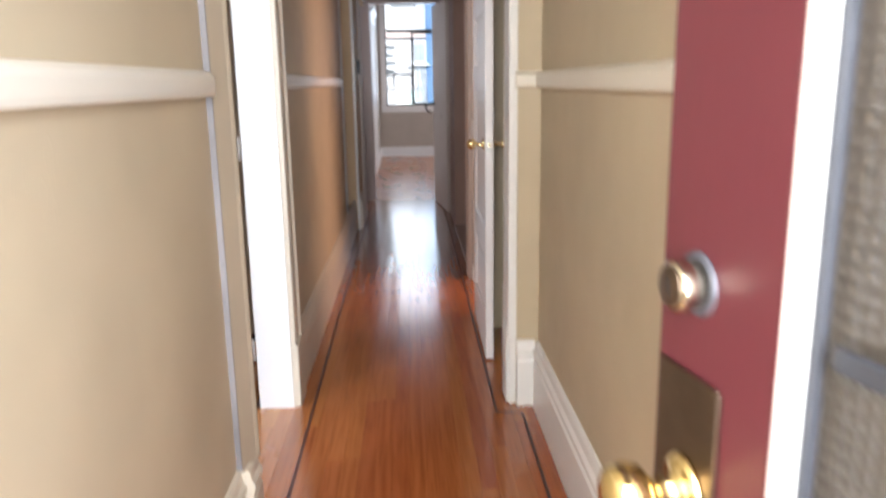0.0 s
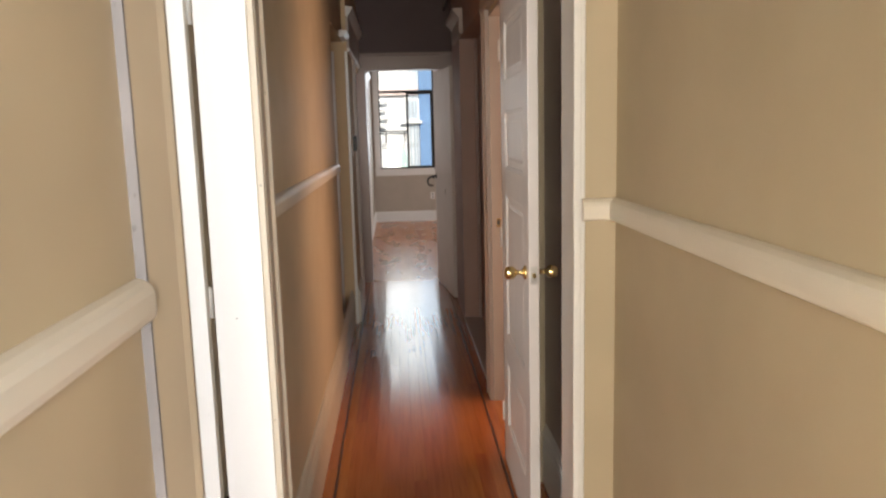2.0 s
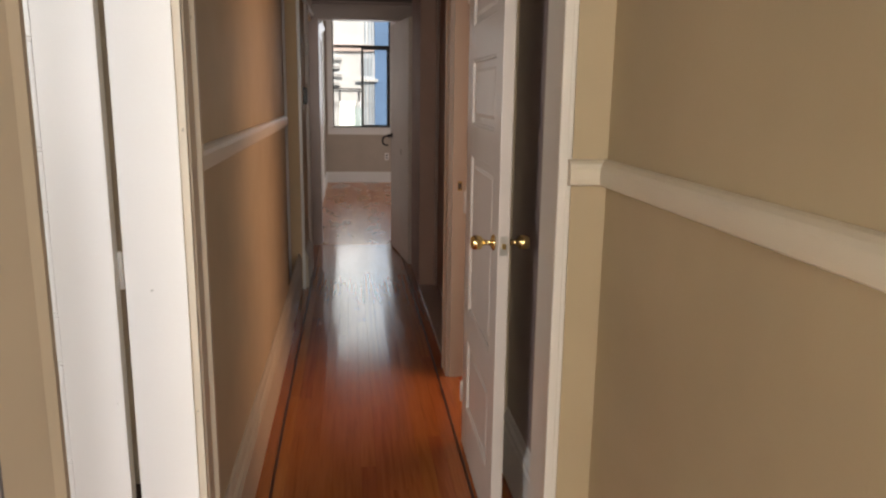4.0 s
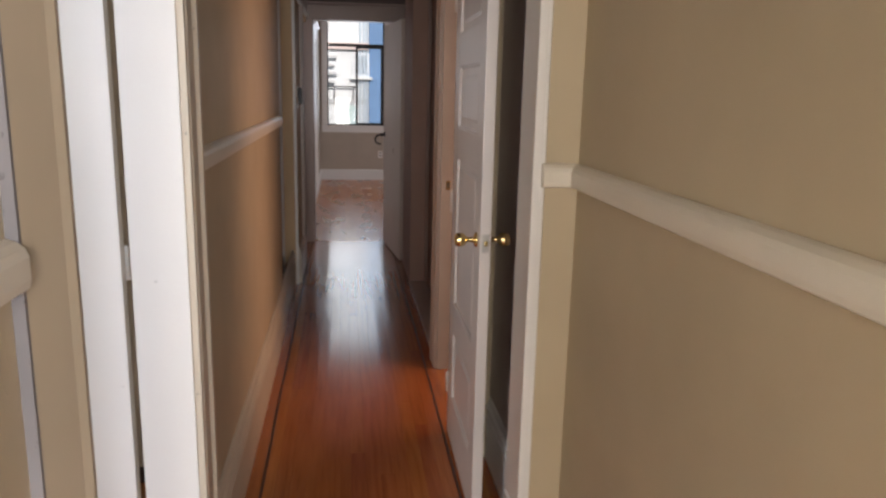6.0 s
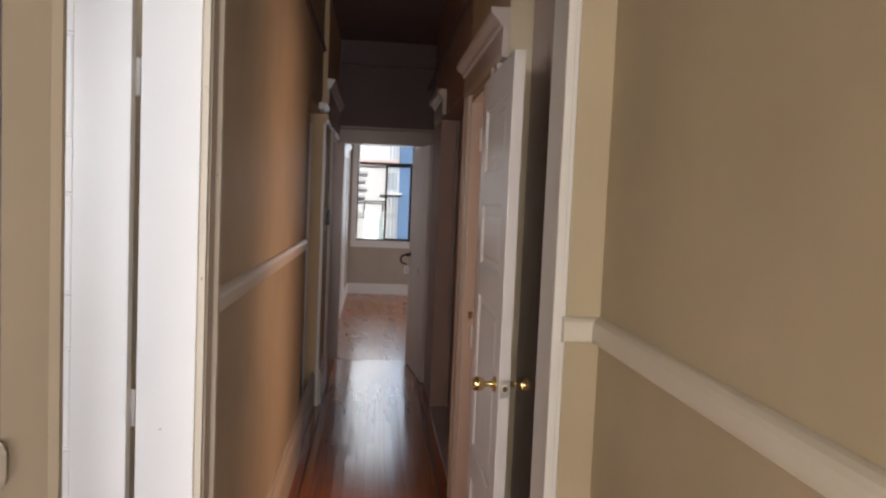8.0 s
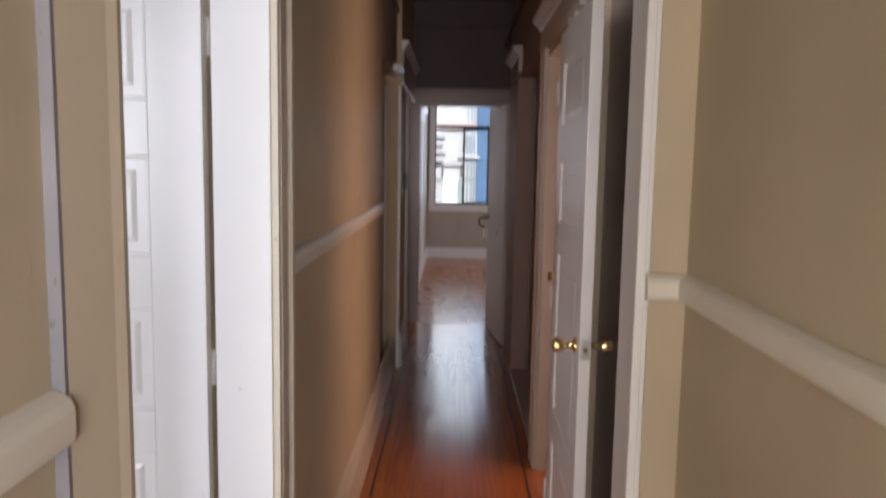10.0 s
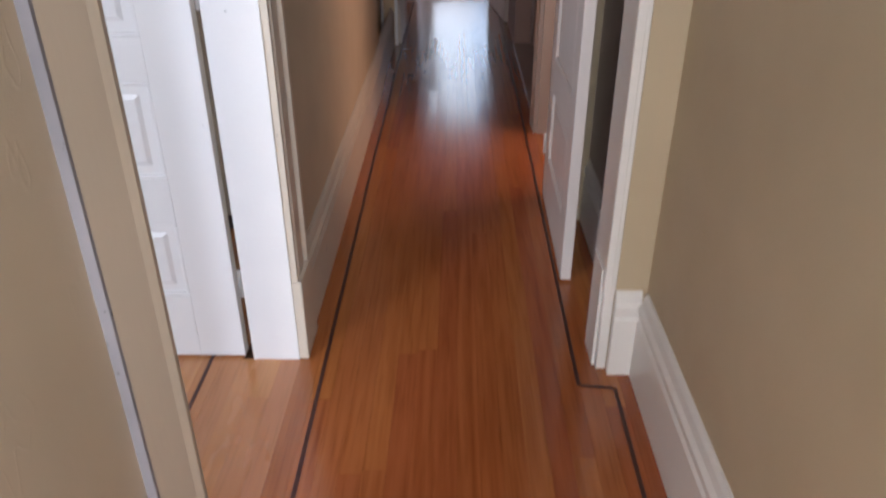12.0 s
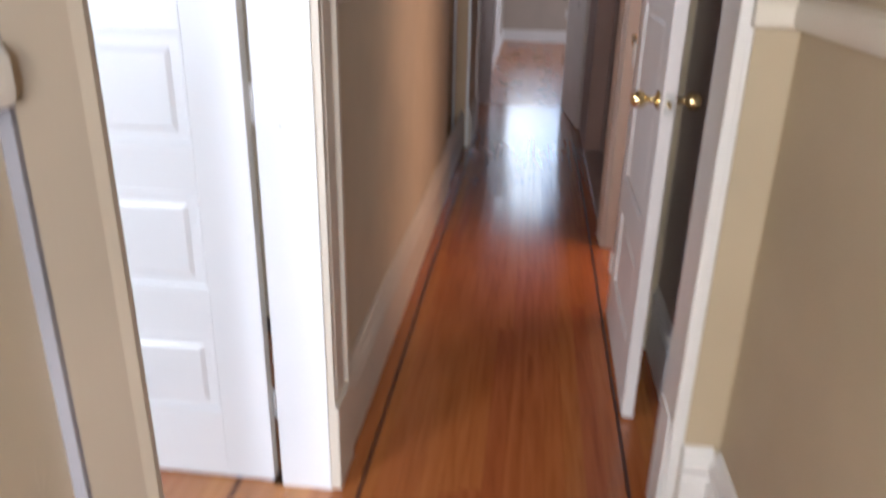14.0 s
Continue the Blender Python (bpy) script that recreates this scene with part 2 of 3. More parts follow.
RAIL = [(0, 0), (0.018, 0.000), (0.023, 0.004), (0.025, 0.014), (0.025, 0.040), (0.021, 0.050), (0.012, 0.057), (0.003, 0.060), (0, 0.060)]
CAP = [(0, 0), (0.022, 0), (0.026, 0.018), (0.024, 0.110), (0.034, 0.118), (0.040, 0.132), (0.062, 0.150), (0.070, 0.162), (0.070, 0.178), (0, 0.178)]


def along(x, y, z, side, start_to_end=1):
    """The pose of a moulding that starts at (x, y, z) and runs ahead (+y); side +1: stands out toward +x, -1: toward -x."""
    m = Matrix(((0, side, 0, x), (1, 0, 0, y), (0, 0, 1, z), (0, 0, 0, 1)))
    return m


def across(x, y, z):
    """The pose of a moulding that starts at (x, y, z), runs along +x and stands out toward -y."""
    return Matrix(((1, 0, 0, x), (0, -1, 0, y), (0, 0, 1, z), (0, 0, 0, 1)))


def casing(bm, x, y0, y1, z0, z1, side, proud=0.022):
    """A reeded upright door casing on a side wall: a flat board with three beads."""
    w = y1 - y0
    prof = [(0, 0), (proud, 0), (proud, 0.10 * w), (proud * 0.72, 0.13 * w), (proud * 0.72, 0.20 * w), (proud, 0.24 * w), (proud, 0.62 * w),
            (proud * 0.7, 0.66 * w), (proud * 0.95, 0.72 * w), (proud * 0.7, 0.78 * w), (proud * 1.25, 0.86 * w), (proud * 1.25, w), (0, w)]
    m = Matrix(((0, side, 0, x), (0, 0, 1, y0), (1, 0, 0, z0), (0, 0, 0, 1)))
    return sweep(bm, prof, m, z1 - z0)


KNOB = [(0.030, 0), (0.031, 0.004), (0.024, 0.008), (0.011, 0.012), (0.010, 0.030), (0.016, 0.036), (0.026, 0.044), (0.0285, 0.056), (0.026, 0.068), (0.018, 0.074), (0.004, 0.076)]


def panel_door(name, w, h, t, panels, material, label, stile=0.115, knob=BRASS, knob_z=1.0, knob_label="round brass doorknob", knob_size=1.0):
    """A stile-and-rail door, hinge side at the origin, reaching to +x, its faces toward -y and +y."""
    door = tagged(new(name), label, "door", "", "structure")
    bm = bmesh.new()
    box(bm, 0, stile, -t / 2, t / 2, 0, h, 0.002)
    box(bm, w - stile, w, -t / 2, t / 2, 0, h, 0.002)
    edges = [0.0] + [z for p in panels for z in p] + [h]
    for z0, z1 in zip(edges[::2], edges[1::2]):
        box(bm, stile, w - stile, -t / 2 + 0.0005, t / 2 - 0.0005, z0, z1, 0.0015)
    part("door_frame", bm, material, door)
    x0, x1 = stile, w - stile
    for z0, z1 in panels:
        bm = bmesh.new()
        for s in (-1, 1):
            rows = []
            for inset, depth in ((-0.004, t / 2 - 0.0095), (0.012, t / 2 - 0.0095), (0.013, t / 2 - 0.0100), (0.034, t / 2 - 0.0100), (0.046, t / 2 - 0.005)):
                rows.append([bm.verts.new((x, s * depth, z)) for x, z in ((x0 + inset, z0 + inset), (x1 - inset, z0 + inset), (x1 - inset, z1 - inset), (x0 + inset, z1 - inset))])
            for a, b in zip(rows, rows[1:]):
                for k in range(4):
                    bm.faces.new((a[k], a[(k + 1) % 4], b[(k + 1) % 4], b[k]))
            bm.faces.new(rows[-1])
        part("panel", bm, material, door)
        bm = bmesh.new()
        for s in (-1, 1):
            y0, y1 = sorted((s * (t / 2 - 0.012), s * (t / 2 - 0.002)))
            box(bm, x0, x1, y0, y1, z0, z0 + 0.010, 0.003), box(bm, x0, x1, y0, y1, z1 - 0.010, z1, 0.003)
            box(bm, x0, x0 + 0.010, y0, y1, z0 + 0.010, z1 - 0.010, 0.003), box(bm, x1 - 0.010, x1, y0, y1, z0 + 0.010, z1 - 0.010, 0.003)
        part("panel_moulding", bm, material, door)
    if knob:
        for s in (-1, 1):
            part("door_knob", lathe(bmesh.new(), [(a * knob_size, b) for a, b in KNOB], pose(w - 0.062, s * t / 2, knob_z, 90 if s < 0 else -90)), knob, door, knob_label, True)
        plate = part("latch_plate", box(bmesh.new(), w, w + 0.0016, -0.0125, 0.0125, knob_z - 0.03, knob_z + 0.03, 0.0006), STEEL, door, "steel latch plate")
        part("latch_bolt", box(bmesh.new(), w + 0.0016, w + 0.010, -0.006, 0.006, knob_z - 0.008, knob_z + 0.008, 0.0015), BRASS, plate, "brass latch bolt")
    for z in (0.22, h / 2, h - 0.22):
        part("hinge", lathe(bmesh.new(), [(0.006, 0), (0.006, 0.085), (0.003, 0.09)], pose(-0.004, -t / 2 - 0.003, z - 0.04), 12), material, door, "painted barrel hinge", True)
    return door


# ---- plan ----
XN = -0.303                      # the left wall before the first doorway
XL, XR = -0.318, 0.660          # the hall's side walls
XL2, XR2 = -0.285, 0.552        # left beyond the pilaster, right from the second doorway
RECESS = -0.405                 # the back of the shallow recess on the left
CEILZ = 3.05
END = 8.46                      # the doorway at the hall's end
REAR = 13.55                    # the rear room's window wall
HEAD = 2.06

# ---- floor and ceiling ----
bm = bmesh.new()
box(bm, -4.2, 4.2, -2.75, 14.0, -0.20, -0.014)
setting("floor", bm, UNDER, "dark subfloor under varnished strip flooring", "floor")
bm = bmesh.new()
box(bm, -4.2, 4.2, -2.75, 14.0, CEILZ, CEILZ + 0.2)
setting("ceiling", bm, CEIL, "plain painted plaster ceiling, colour darkened for the missing light", "ceiling")

# ---- walls ----
bm = bmesh.new()
box(bm, XL - 0.13, XN, -0.35, 2.188, -0.014, CEILZ)
box(bm, XL - 0.13, XL, 2.188, 3.09, 2.10, CEILZ)
box(bm, XL - 0.13, XL, 3.09, 5.78, -0.014, CEILZ)
box(bm, XL - 0.13, XL, 5.78, 6.84, 2.17, CEILZ)
setting("wall_left", bm, BEIGE, "beige painted plaster hall wall with trowel marks", "wall")
bm = bmesh.new()
box(bm, XL - 0.13, RECESS, 5.78, 6.84, -0.014, 2.17)
box(bm, XL - 0.13, XL2, 6.84, 7.50, -0.014, CEILZ)
box(bm, XL - 0.13, XL2, 7.50, END, HEAD, CEILZ)
setting("wall_left_rear", bm, WARMLIT, "beige wall at the hall's far end, warm light put into its colour", "wall")
bm = bmesh.new()
box(bm, XR, XR + 0.14, -0.35, 4.00, -0.014, CEILZ)
box(bm, XR2 + 0.01, XR + 0.14, 4.00, 4.24, -0.014, CEILZ)
box(bm, XR2 + 0.01, XR + 0.14, 4.24, 5.00, 2.08, CEILZ)
box(bm, XR2 + 0.01, XR + 0.14, 5.00, 5.15, -0.014, CEILZ)
box(bm, 0.575, XR, 3.045, 3.20, -0.014, CEILZ)
setting("wall_right", bm, BEIGE, "beige painted plaster hall wall with trowel marks", "wall")
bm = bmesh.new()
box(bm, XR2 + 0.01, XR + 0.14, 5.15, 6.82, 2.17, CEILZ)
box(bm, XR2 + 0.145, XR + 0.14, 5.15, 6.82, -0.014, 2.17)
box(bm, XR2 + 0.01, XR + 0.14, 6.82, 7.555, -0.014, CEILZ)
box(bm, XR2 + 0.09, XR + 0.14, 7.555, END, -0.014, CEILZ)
setting("wall_right_rear", bm, SHADEWALL, "hall wall at the far end, reddish shade put into its beige", "wall")
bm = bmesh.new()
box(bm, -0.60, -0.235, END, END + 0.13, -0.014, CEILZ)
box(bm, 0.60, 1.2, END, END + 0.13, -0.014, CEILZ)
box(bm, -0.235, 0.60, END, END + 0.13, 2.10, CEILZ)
setting("wall_end", bm, DIM, "wall above the doorway at the hall's end, darkened for the weak light", "wall")
bm = bmesh.new()
box(bm, -4.2, XL - 0.13, -0.55, -0.35, -0.014, CEILZ)
box(bm, XL - 0.13, -0.29, -0.35, -0.20, -0.014, CEILZ)
box(bm, 0.56, XR + 0.14, -0.35, -0.20, -0.014, CEILZ)
box(bm, XR + 0.14, 4.2, -0.55, -0.35, -0.014, CEILZ)
box(bm, -0.29, 0.56, -0.35, -0.20, 2.12, CEILZ)
box(bm, -4.2, -4.05, -0.35, 4.2, -0.014, CEILZ)
box(bm, -4.05, XL - 0.13, 4.05, 4.2, -0.014, CEILZ)
box(bm, 4.05, 4.2, -0.35, 13.55, -0.014, CEILZ)
box(bm, XR + 0.14, 4.05, 2.2, 2.35, -0.014, CEILZ)
box(bm, XR + 0.14, 4.05, 6.3, 6.45, -0.014, CEILZ)
box(bm, 1.2, 4.05, END, END + 0.13, -0.014, CEILZ)
# Unseen closed porch, added to keep the sun out of the front doorway.
box(bm, -0.9, -0.75, -2.6, -0.55, -0.014, CEILZ)
box(bm, 1.2, 1.35, -2.6, -0.55, -0.014, CEILZ)
box(bm, -0.9, 1.35, -2.75, -2.6, -0.014, CEILZ)
box(bm, -1.5, -1.35, 7.2, 9.0, -0.014, CEILZ)
box(bm, -1.35, XL - 0.13, 7.2, 7.35, -0.014, CEILZ)
setting("wall_outer", bm, BEIGE, "plain beige walls that close the side rooms, with an added porch against the sun", "wall")
bm = bmesh.new()
box(bm, -0.47, -0.34, END + 0.13, REAR, -0.014, CEILZ)
setting("wall_rear_left", bm, GREIGE, "greige painted side wall of the rear room", "wall")
bm = bmesh.new()
WX0, WX1, WZ0, WZ1 = -0.215, 0.69, 0.885, 2.92
box(bm, -0.47, WX0, REAR, REAR + 0.16, -0.014, CEILZ)
box(bm, WX1, 4.05, REAR, REAR + 0.16, -0.014, CEILZ)
box(bm, WX0, WX1, REAR, REAR + 0.16, -0.014, WZ0)
box(bm, WX0, WX1, REAR, REAR + 0.16, WZ1, CEILZ)
setting("wall_rear", bm, GREIGE, "greige painted window wall of the rear room", "wall")

# ---- trim ----


def trim(name, bm, label, category, material=CREAM):
    return setting(name, bm, material, label, category)


def trim_group(name, label, category):
    """An empty that holds the boards and mouldings of one casing or jamb."""
    return tagged(new(name), label, category, "", "structure")


bm = bmesh.new()
sweep(bm, BASE, along(XN, -0.19, 0, 1), 2.28)
sweep(bm, BASE, along(XN + 0.022, 2.0905, 0, 1), 0.0985)
box(bm, XN, XN + 0.0215, 2.0905, 2.1885, 0, 0.267)
sweep(bm, BASE, along(XL, 3.235, 0, 1), 2.545)
sweep(bm, BASE, along(XL - 0.012, 5.781, 0, 1), 1.03)
sweep(bm, BASE, along(XL2, 6.865, 0, 1), 0.52)
trim("baseboard_left", bm, "tall moulded buff baseboard along the hall wall", "baseboard", BUFF)
bm = bmesh.new()
sweep(bm, BASE, along(XR, -0.19, 0, -1), 3.215)
sweep(bm, BASE, across(0.575, 3.045, 0), XR - 0.589)
sweep(bm, BASE, along(XR, 3.205, 0, -1), 0.79)
trim("baseboard_right", bm, "tall moulded white baseboard along the hall wall", "baseboard", WHITE)
bm = bmesh.new()
sweep(bm, REARBASE, across(-0.336, REAR, 0), 2.4)
sweep(bm, REARBASE, along(-0.34, END + 0.14, 0, 1), REAR - END - 0.16)
trim("baseboard_rear", bm, "white baseboard of the rear room", "baseboard", WHITE)
bm = bmesh.new()
sweep(bm, RAIL, along(XN, -0.19, 1.240, 1), 2.280)
sweep(bm, RAIL, along(XL, 3.235, 1.248, 1), 2.54)
trim("chair_rail_left", bm, "rounded cream chair rail at waist height", "chair rail")
bm = bmesh.new()
sweep(bm, RAIL, along(XR, -0.19, 1.240, -1), 3.233)
sweep(bm, RAIL, across(0.565, 3.0445, 1.2405), XR - 0.566)
trim("chair_rail_right", bm, "rounded cream chair rail at waist height", "chair rail")
# the board beside the first doorway
bm = sweep(bmesh.new(), [(0, 2.0985), (0.0146, 2.0985), (0.036, 2.165), (0.043, 2.178), (0.043, 2.188), (0, 2.188)], Matrix(((0, 1, 0, XN), (0, 0, 1, 0), (1, 0, 0, 0.268), (0, 0, 0, 1))), CEILZ - 0.268)
trim("casing_beige", bm, "flat casing painted beige like the wall, edge chipped", "casing", CASING)
bm = bmesh.new()
box(bm, XN, XN + 0.0145, 2.0910, 2.0985, 0.272, CEILZ - 0.002)
trim("casing_bead", bm, "chipped grey-white bead beside the beige casing", "trim", CHIPPED)

# first doorway, left
group = trim_group("door_jamb_front_room", "bright white painted door jamb", "door jamb")
part("side_jamb", box(bmesh.new(), XL - 0.131, XL + 0.004, 3.080, 3.0895, 0, 2.10), WHITE, group)
part("side_jamb", box(bmesh.new(), XL - 0.131, XL - 0.001, 2.1885, 2.203, 0, 2.10), WHITE, group)
part("head_jamb", box(bmesh.new(), XL - 0.131, XL + 0.004, 2.2035, 3.0795, 2.085, 2.0995), WHITE, group)
group = trim_group("door_casing_front_room", "reeded buff door casing on a plain plinth block", "door casing")
part("casing_upright", casing(bmesh.new(), XL, 3.085, 3.232, 0.2625, 2.1095, 1), BUFF, group)
part("plinth_block", box(bmesh.new(), XL, XL + 0.032, 3.083, 3.236, 0, 0.262, 0.004), BUFF, group)
part("head_cap", sweep(bmesh.new(), CAP, along(XL, 2.20, 2.11, 1), 1.07), BUFF, group)

# right pilaster
group = trim_group("pilaster_casing", "white casing board on the corner of the wall, moulded cap", "door casing")
part("casing_board", box(bmesh.new(), 0.541, 0.5745, 3.043, 3.19, 0.262, 2.1995, 0.003), WHITE, group)
part("corner_bead", box(bmesh.new(), 0.541, 0.562, 3.036, 3.0425, 0.262, 2.1995, 0.002), WHITE, group)
part("plinth_block", box(bmesh.new(), 0.546, 0.5745, 3.05, 3.195, 0, 0.261, 0.003), WHITE, group)
part("plinth_facing", box(bmesh.new(), 0.536, 0.546, 3.066, 3.18, 0, 0.325, 0.003), WHITE, group)
part("cap", sweep(bmesh.new(), CAP, along(0.5745, 3.0, 2.20, -1), 0.24), WHITE, group)

# Added board: its colour gives the shaded gap behind door_2 its tone.
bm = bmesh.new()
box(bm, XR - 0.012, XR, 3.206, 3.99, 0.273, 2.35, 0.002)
trim("gap_shade_panel", bm, "added board that sets the shade tone behind the folded door", "trim", SHADETRIM)

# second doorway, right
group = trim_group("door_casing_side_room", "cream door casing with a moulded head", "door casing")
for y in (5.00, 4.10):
    part("casing_upright", casing(bmesh.new(), XR2 + 0.01, y, y + 0.135, 0, 2.0995, -1), BOUNCECREAM, group)
part("head_cap", sweep(bmesh.new(), CAP, along(XR2 + 0.01, 3.99, 2.10, -1), 1.20), BOUNCECREAM, group)
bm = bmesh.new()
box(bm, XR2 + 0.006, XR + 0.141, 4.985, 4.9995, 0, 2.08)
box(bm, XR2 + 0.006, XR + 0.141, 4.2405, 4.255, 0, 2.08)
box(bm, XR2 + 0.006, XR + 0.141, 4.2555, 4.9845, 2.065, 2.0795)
jamb = trim("door_jamb_side_room", bm, "cream door jamb, darkened against the strong warm lamp", "door jamb", JAMBPAINT)
part("strike_plate", box(bmesh.new(), XR2 + 0.034, XR2 + 0.054, 4.9835, 4.9848, 0.975, 1.02, 0.0005), BRASS, jamb, "brass strike plate")
part("strike_hole", box(bmesh.new(), XR2 + 0.037, XR2 + 0.051, 4.9825, 4.9833, 0.985, 1.010), BLACK, jamb, "dark latch hole")

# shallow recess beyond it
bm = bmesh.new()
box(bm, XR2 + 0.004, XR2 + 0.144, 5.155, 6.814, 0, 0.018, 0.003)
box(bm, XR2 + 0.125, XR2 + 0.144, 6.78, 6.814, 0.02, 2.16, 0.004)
trim("recess_jamb_and_sill", bm, "jamb and sill of a shallow recess, shade put into the colour", "door jamb", SHADETRIM)
bm = bmesh.new()
sweep(bm, CAP, along(XR2 + 0.01, 6.50, 2.172, -1), 0.75)
trim("recess_head", bm, "moulded cap over the recess", "trim", BOUNCECREAM)

# left pilaster and third doorway
# Edge strips and caps stay plain white; the boards carry the bounce tint.
group = trim_group("door_casing_closet", "white casing and moulded head of the small doorway, boards tinted for bounce light", "door casing")
part("edge_strip", box(bmesh.new(), RECESS + 0.002, RECESS + 0.020, 6.82, 6.8395, 0, 2.10, 0.002), WHITE, group)
part("edge_strip", box(bmesh.new(), XL2 - 0.018, XL2 + 0.004, 6.82, 6.8395, 0, 2.10, 0.002), WHITE, group)
part("pilaster_cap", sweep(bmesh.new(), [(0, 0), (0.030, 0.002), (0.046, 0.014), (0.048, 0.022), (0.060, 0.030), (0.060, 0.042), (0, 0.046)], along(XL, 6.52, 2.17, 1), 0.318), WHITE, group)
part("head_board", box(bmesh.new(), XL2, XL2 + 0.016, 6.841, END - 0.03, 2.1265, 2.3545), BOUNCECREAM, group)
part("head_cap", sweep(bmesh.new(), [(0, 0), (0.020, 0.001), (0.024, 0.012), (0.030, 0.014), (0.034, 0.028), (0.042, 0.032), (0.048, 0.052), (0.056, 0.056), (0.056, 0.070), (0, 0.074)], along(XL2, 6.841, 2.355, 1), 1.57), WHITE, group)
part("head_bead", sweep(bmesh.new(), [(0, 0), (0.018, 0.001), (0.026, 0.014), (0.026, 0.024), (0, 0.026)], along(XL2, 6.841, 2.100, 1), 1.57), WHITE, group)
part("casing_upright", casing(bmesh.new(), XL2, 7.39, 7.50, 0, 2.0995, 1), BOUNCECREAM, group)
group = trim_group("door_casing_rear", "white casing and head of the doorway at the hall's end, coloured as in shade", "door casing")
part("casing_board", box(bmesh.new(), XL - 0.05, -0.235, END - 0.014, END - 0.001, 0, 2.10), SHADETRIM, group)
part("side_jamb", box(bmesh.new(), -0.235, -0.220, END - 0.014, END + 0.135, 0, 2.10, 0.002), SHADETRIM, group)
part("side_jamb", box(bmesh.new(), 0.585, 0.600, END - 0.014, END + 0.135, 0, 2.10, 0.002), SHADETRIM, group)
part("head_jamb", box(bmesh.new(), -0.219, 0.584, END - 0.010, END + 0.135, 2.085, 2.10), SHADETRIM, group)
part("head_board", box(bmesh.new(), -0.284, 0.64, END - 0.022, END - 0.001, 2.1005, 2.215, 0.003), SHADETRIM, group)
part("head_cap", sweep(bmesh.new(), [(0, 0), (0.02, 0), (0.034, 0.016), (0.034, 0.028), (0, 0.03)], across(-0.284, END, 2.2155), 0.92), SHADETRIM, group)
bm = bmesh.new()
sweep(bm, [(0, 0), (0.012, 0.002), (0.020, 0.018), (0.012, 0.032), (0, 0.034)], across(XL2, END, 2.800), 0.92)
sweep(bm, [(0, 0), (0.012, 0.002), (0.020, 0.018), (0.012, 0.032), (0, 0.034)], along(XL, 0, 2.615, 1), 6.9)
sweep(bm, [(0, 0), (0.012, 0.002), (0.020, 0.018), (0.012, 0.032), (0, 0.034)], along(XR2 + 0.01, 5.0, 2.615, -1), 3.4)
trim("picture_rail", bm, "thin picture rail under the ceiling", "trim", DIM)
# casing on the rear room's side wall
group = trim_group("door_side_rear", "closed white door and casing on the rear room's side wall", "door")
for y in (10.85, 11.80):
    part("casing_upright", casing(bmesh.new(), -0.34, y, y + 0.12, 0, 2.0995, 1), WHITE, group)
part("head_cap", sweep(bmesh.new(), CAP, along(-0.34, 10.80, 2.10, 1), 1.17), WHITE, group)
part("door_leaf", box(bmesh.new(), -0.34, -0.330, 10.972, 11.798, 0.01, 2.0995), WHITE, group)

# ---- doors ----
FIVE = [(0.205, 0.437), (0.562, 0.818), (0.925, 1.180), (1.302, 1.545), (1.672, 1.915)]
d1 = panel_door("door_1", 0.78, 2.04, 0.035, FIVE, WHITE, "white five-panel door standing open into the front room", 0.13, None)
d1.matrix_world = pose(-0.473, 3.103, 0.008, 0, 0, 180)
d2 = panel_door("door_2", 0.71, 2.025, 0.036, [(0.195, 0.485), (0.605, 1.212), (1.322, 1.555), (1.672, 1.912)], DOORPAINT, "white panelled door folded back along the hall wall", 0.115, BRASS, 0.985, knob_size=0.82)
d2.matrix_world = pose(0.530, 4.236, 0.010, 0, 0, -90.8)
d3 = panel_door("door_3", 0.87, 2.03, 0.035, [], DOORPAINT, "plain off-white door swung open against the wall", 0.115, None)
for s in (-1, 1):
    lever = part("door_lever", lathe(bmesh.new(), [(0.026, 0), (0.026, 0.006), (0.010, 0.010), (0.009, 0.045), (0.004, 0.047)], pose(0.80, s * 0.0175, 1.045, 90 if s < 0 else -90)), BLACK, d3, "dark curved lever handle", True)
    bm = bmesh.new()
    ring = [[bm.verts.new((0.80 + 0.009 * math.sin(v), s * (0.066 - (0.042 + 0.009 * math.cos(v)) * math.cos(u)), 0.995 + (0.042 + 0.009 * math.cos(v)) * math.sin(u)))
             for v in [k * math.pi / 4 for k in range(8)]] for u in [math.pi * (0.25 + 1.35 * k / 14) for k in range(15)]]
    for p, q in zip(ring, ring[1:]):
        for k in range(8):
            bm.faces.new((p[k], p[(k + 1) % 8], q[(k + 1) % 8], q[k]))
    bm.faces.new(ring[0]), bm.faces.new(ring[-1][::-1])
    part("grip", bm, BLACK, lever, "dark curved grip", True)
d3.matrix_world = pose(0.552, 7.560, 0.010, 0, 0, 96.6)

# red street door
front = tagged(new("door_4"), "red glazed front door standing open, white inner bead", "door", "", "structure")
FW, FT = 0.82, 0.044
bm = bmesh.new()
box(bm, 0, 0.13, -FT / 2, FT / 2, 0, 2.06, 0.003)
box(bm, FW - 0.142, FW, -FT / 2, FT / 2, 0, 2.06, 0.003)
for z0, z1 in ((0, 0.25), (1.92, 2.06)):
    box(bm, 0.13, FW - 0.142, -FT / 2 + 0.001, FT / 2 - 0.001, z0, z1, 0.002)
part("door_frame", bm, RED, front)
bm = bmesh.new()
x0, x1, z0, z1 = 0.13, FW - 0.142, 0.25, 1.92
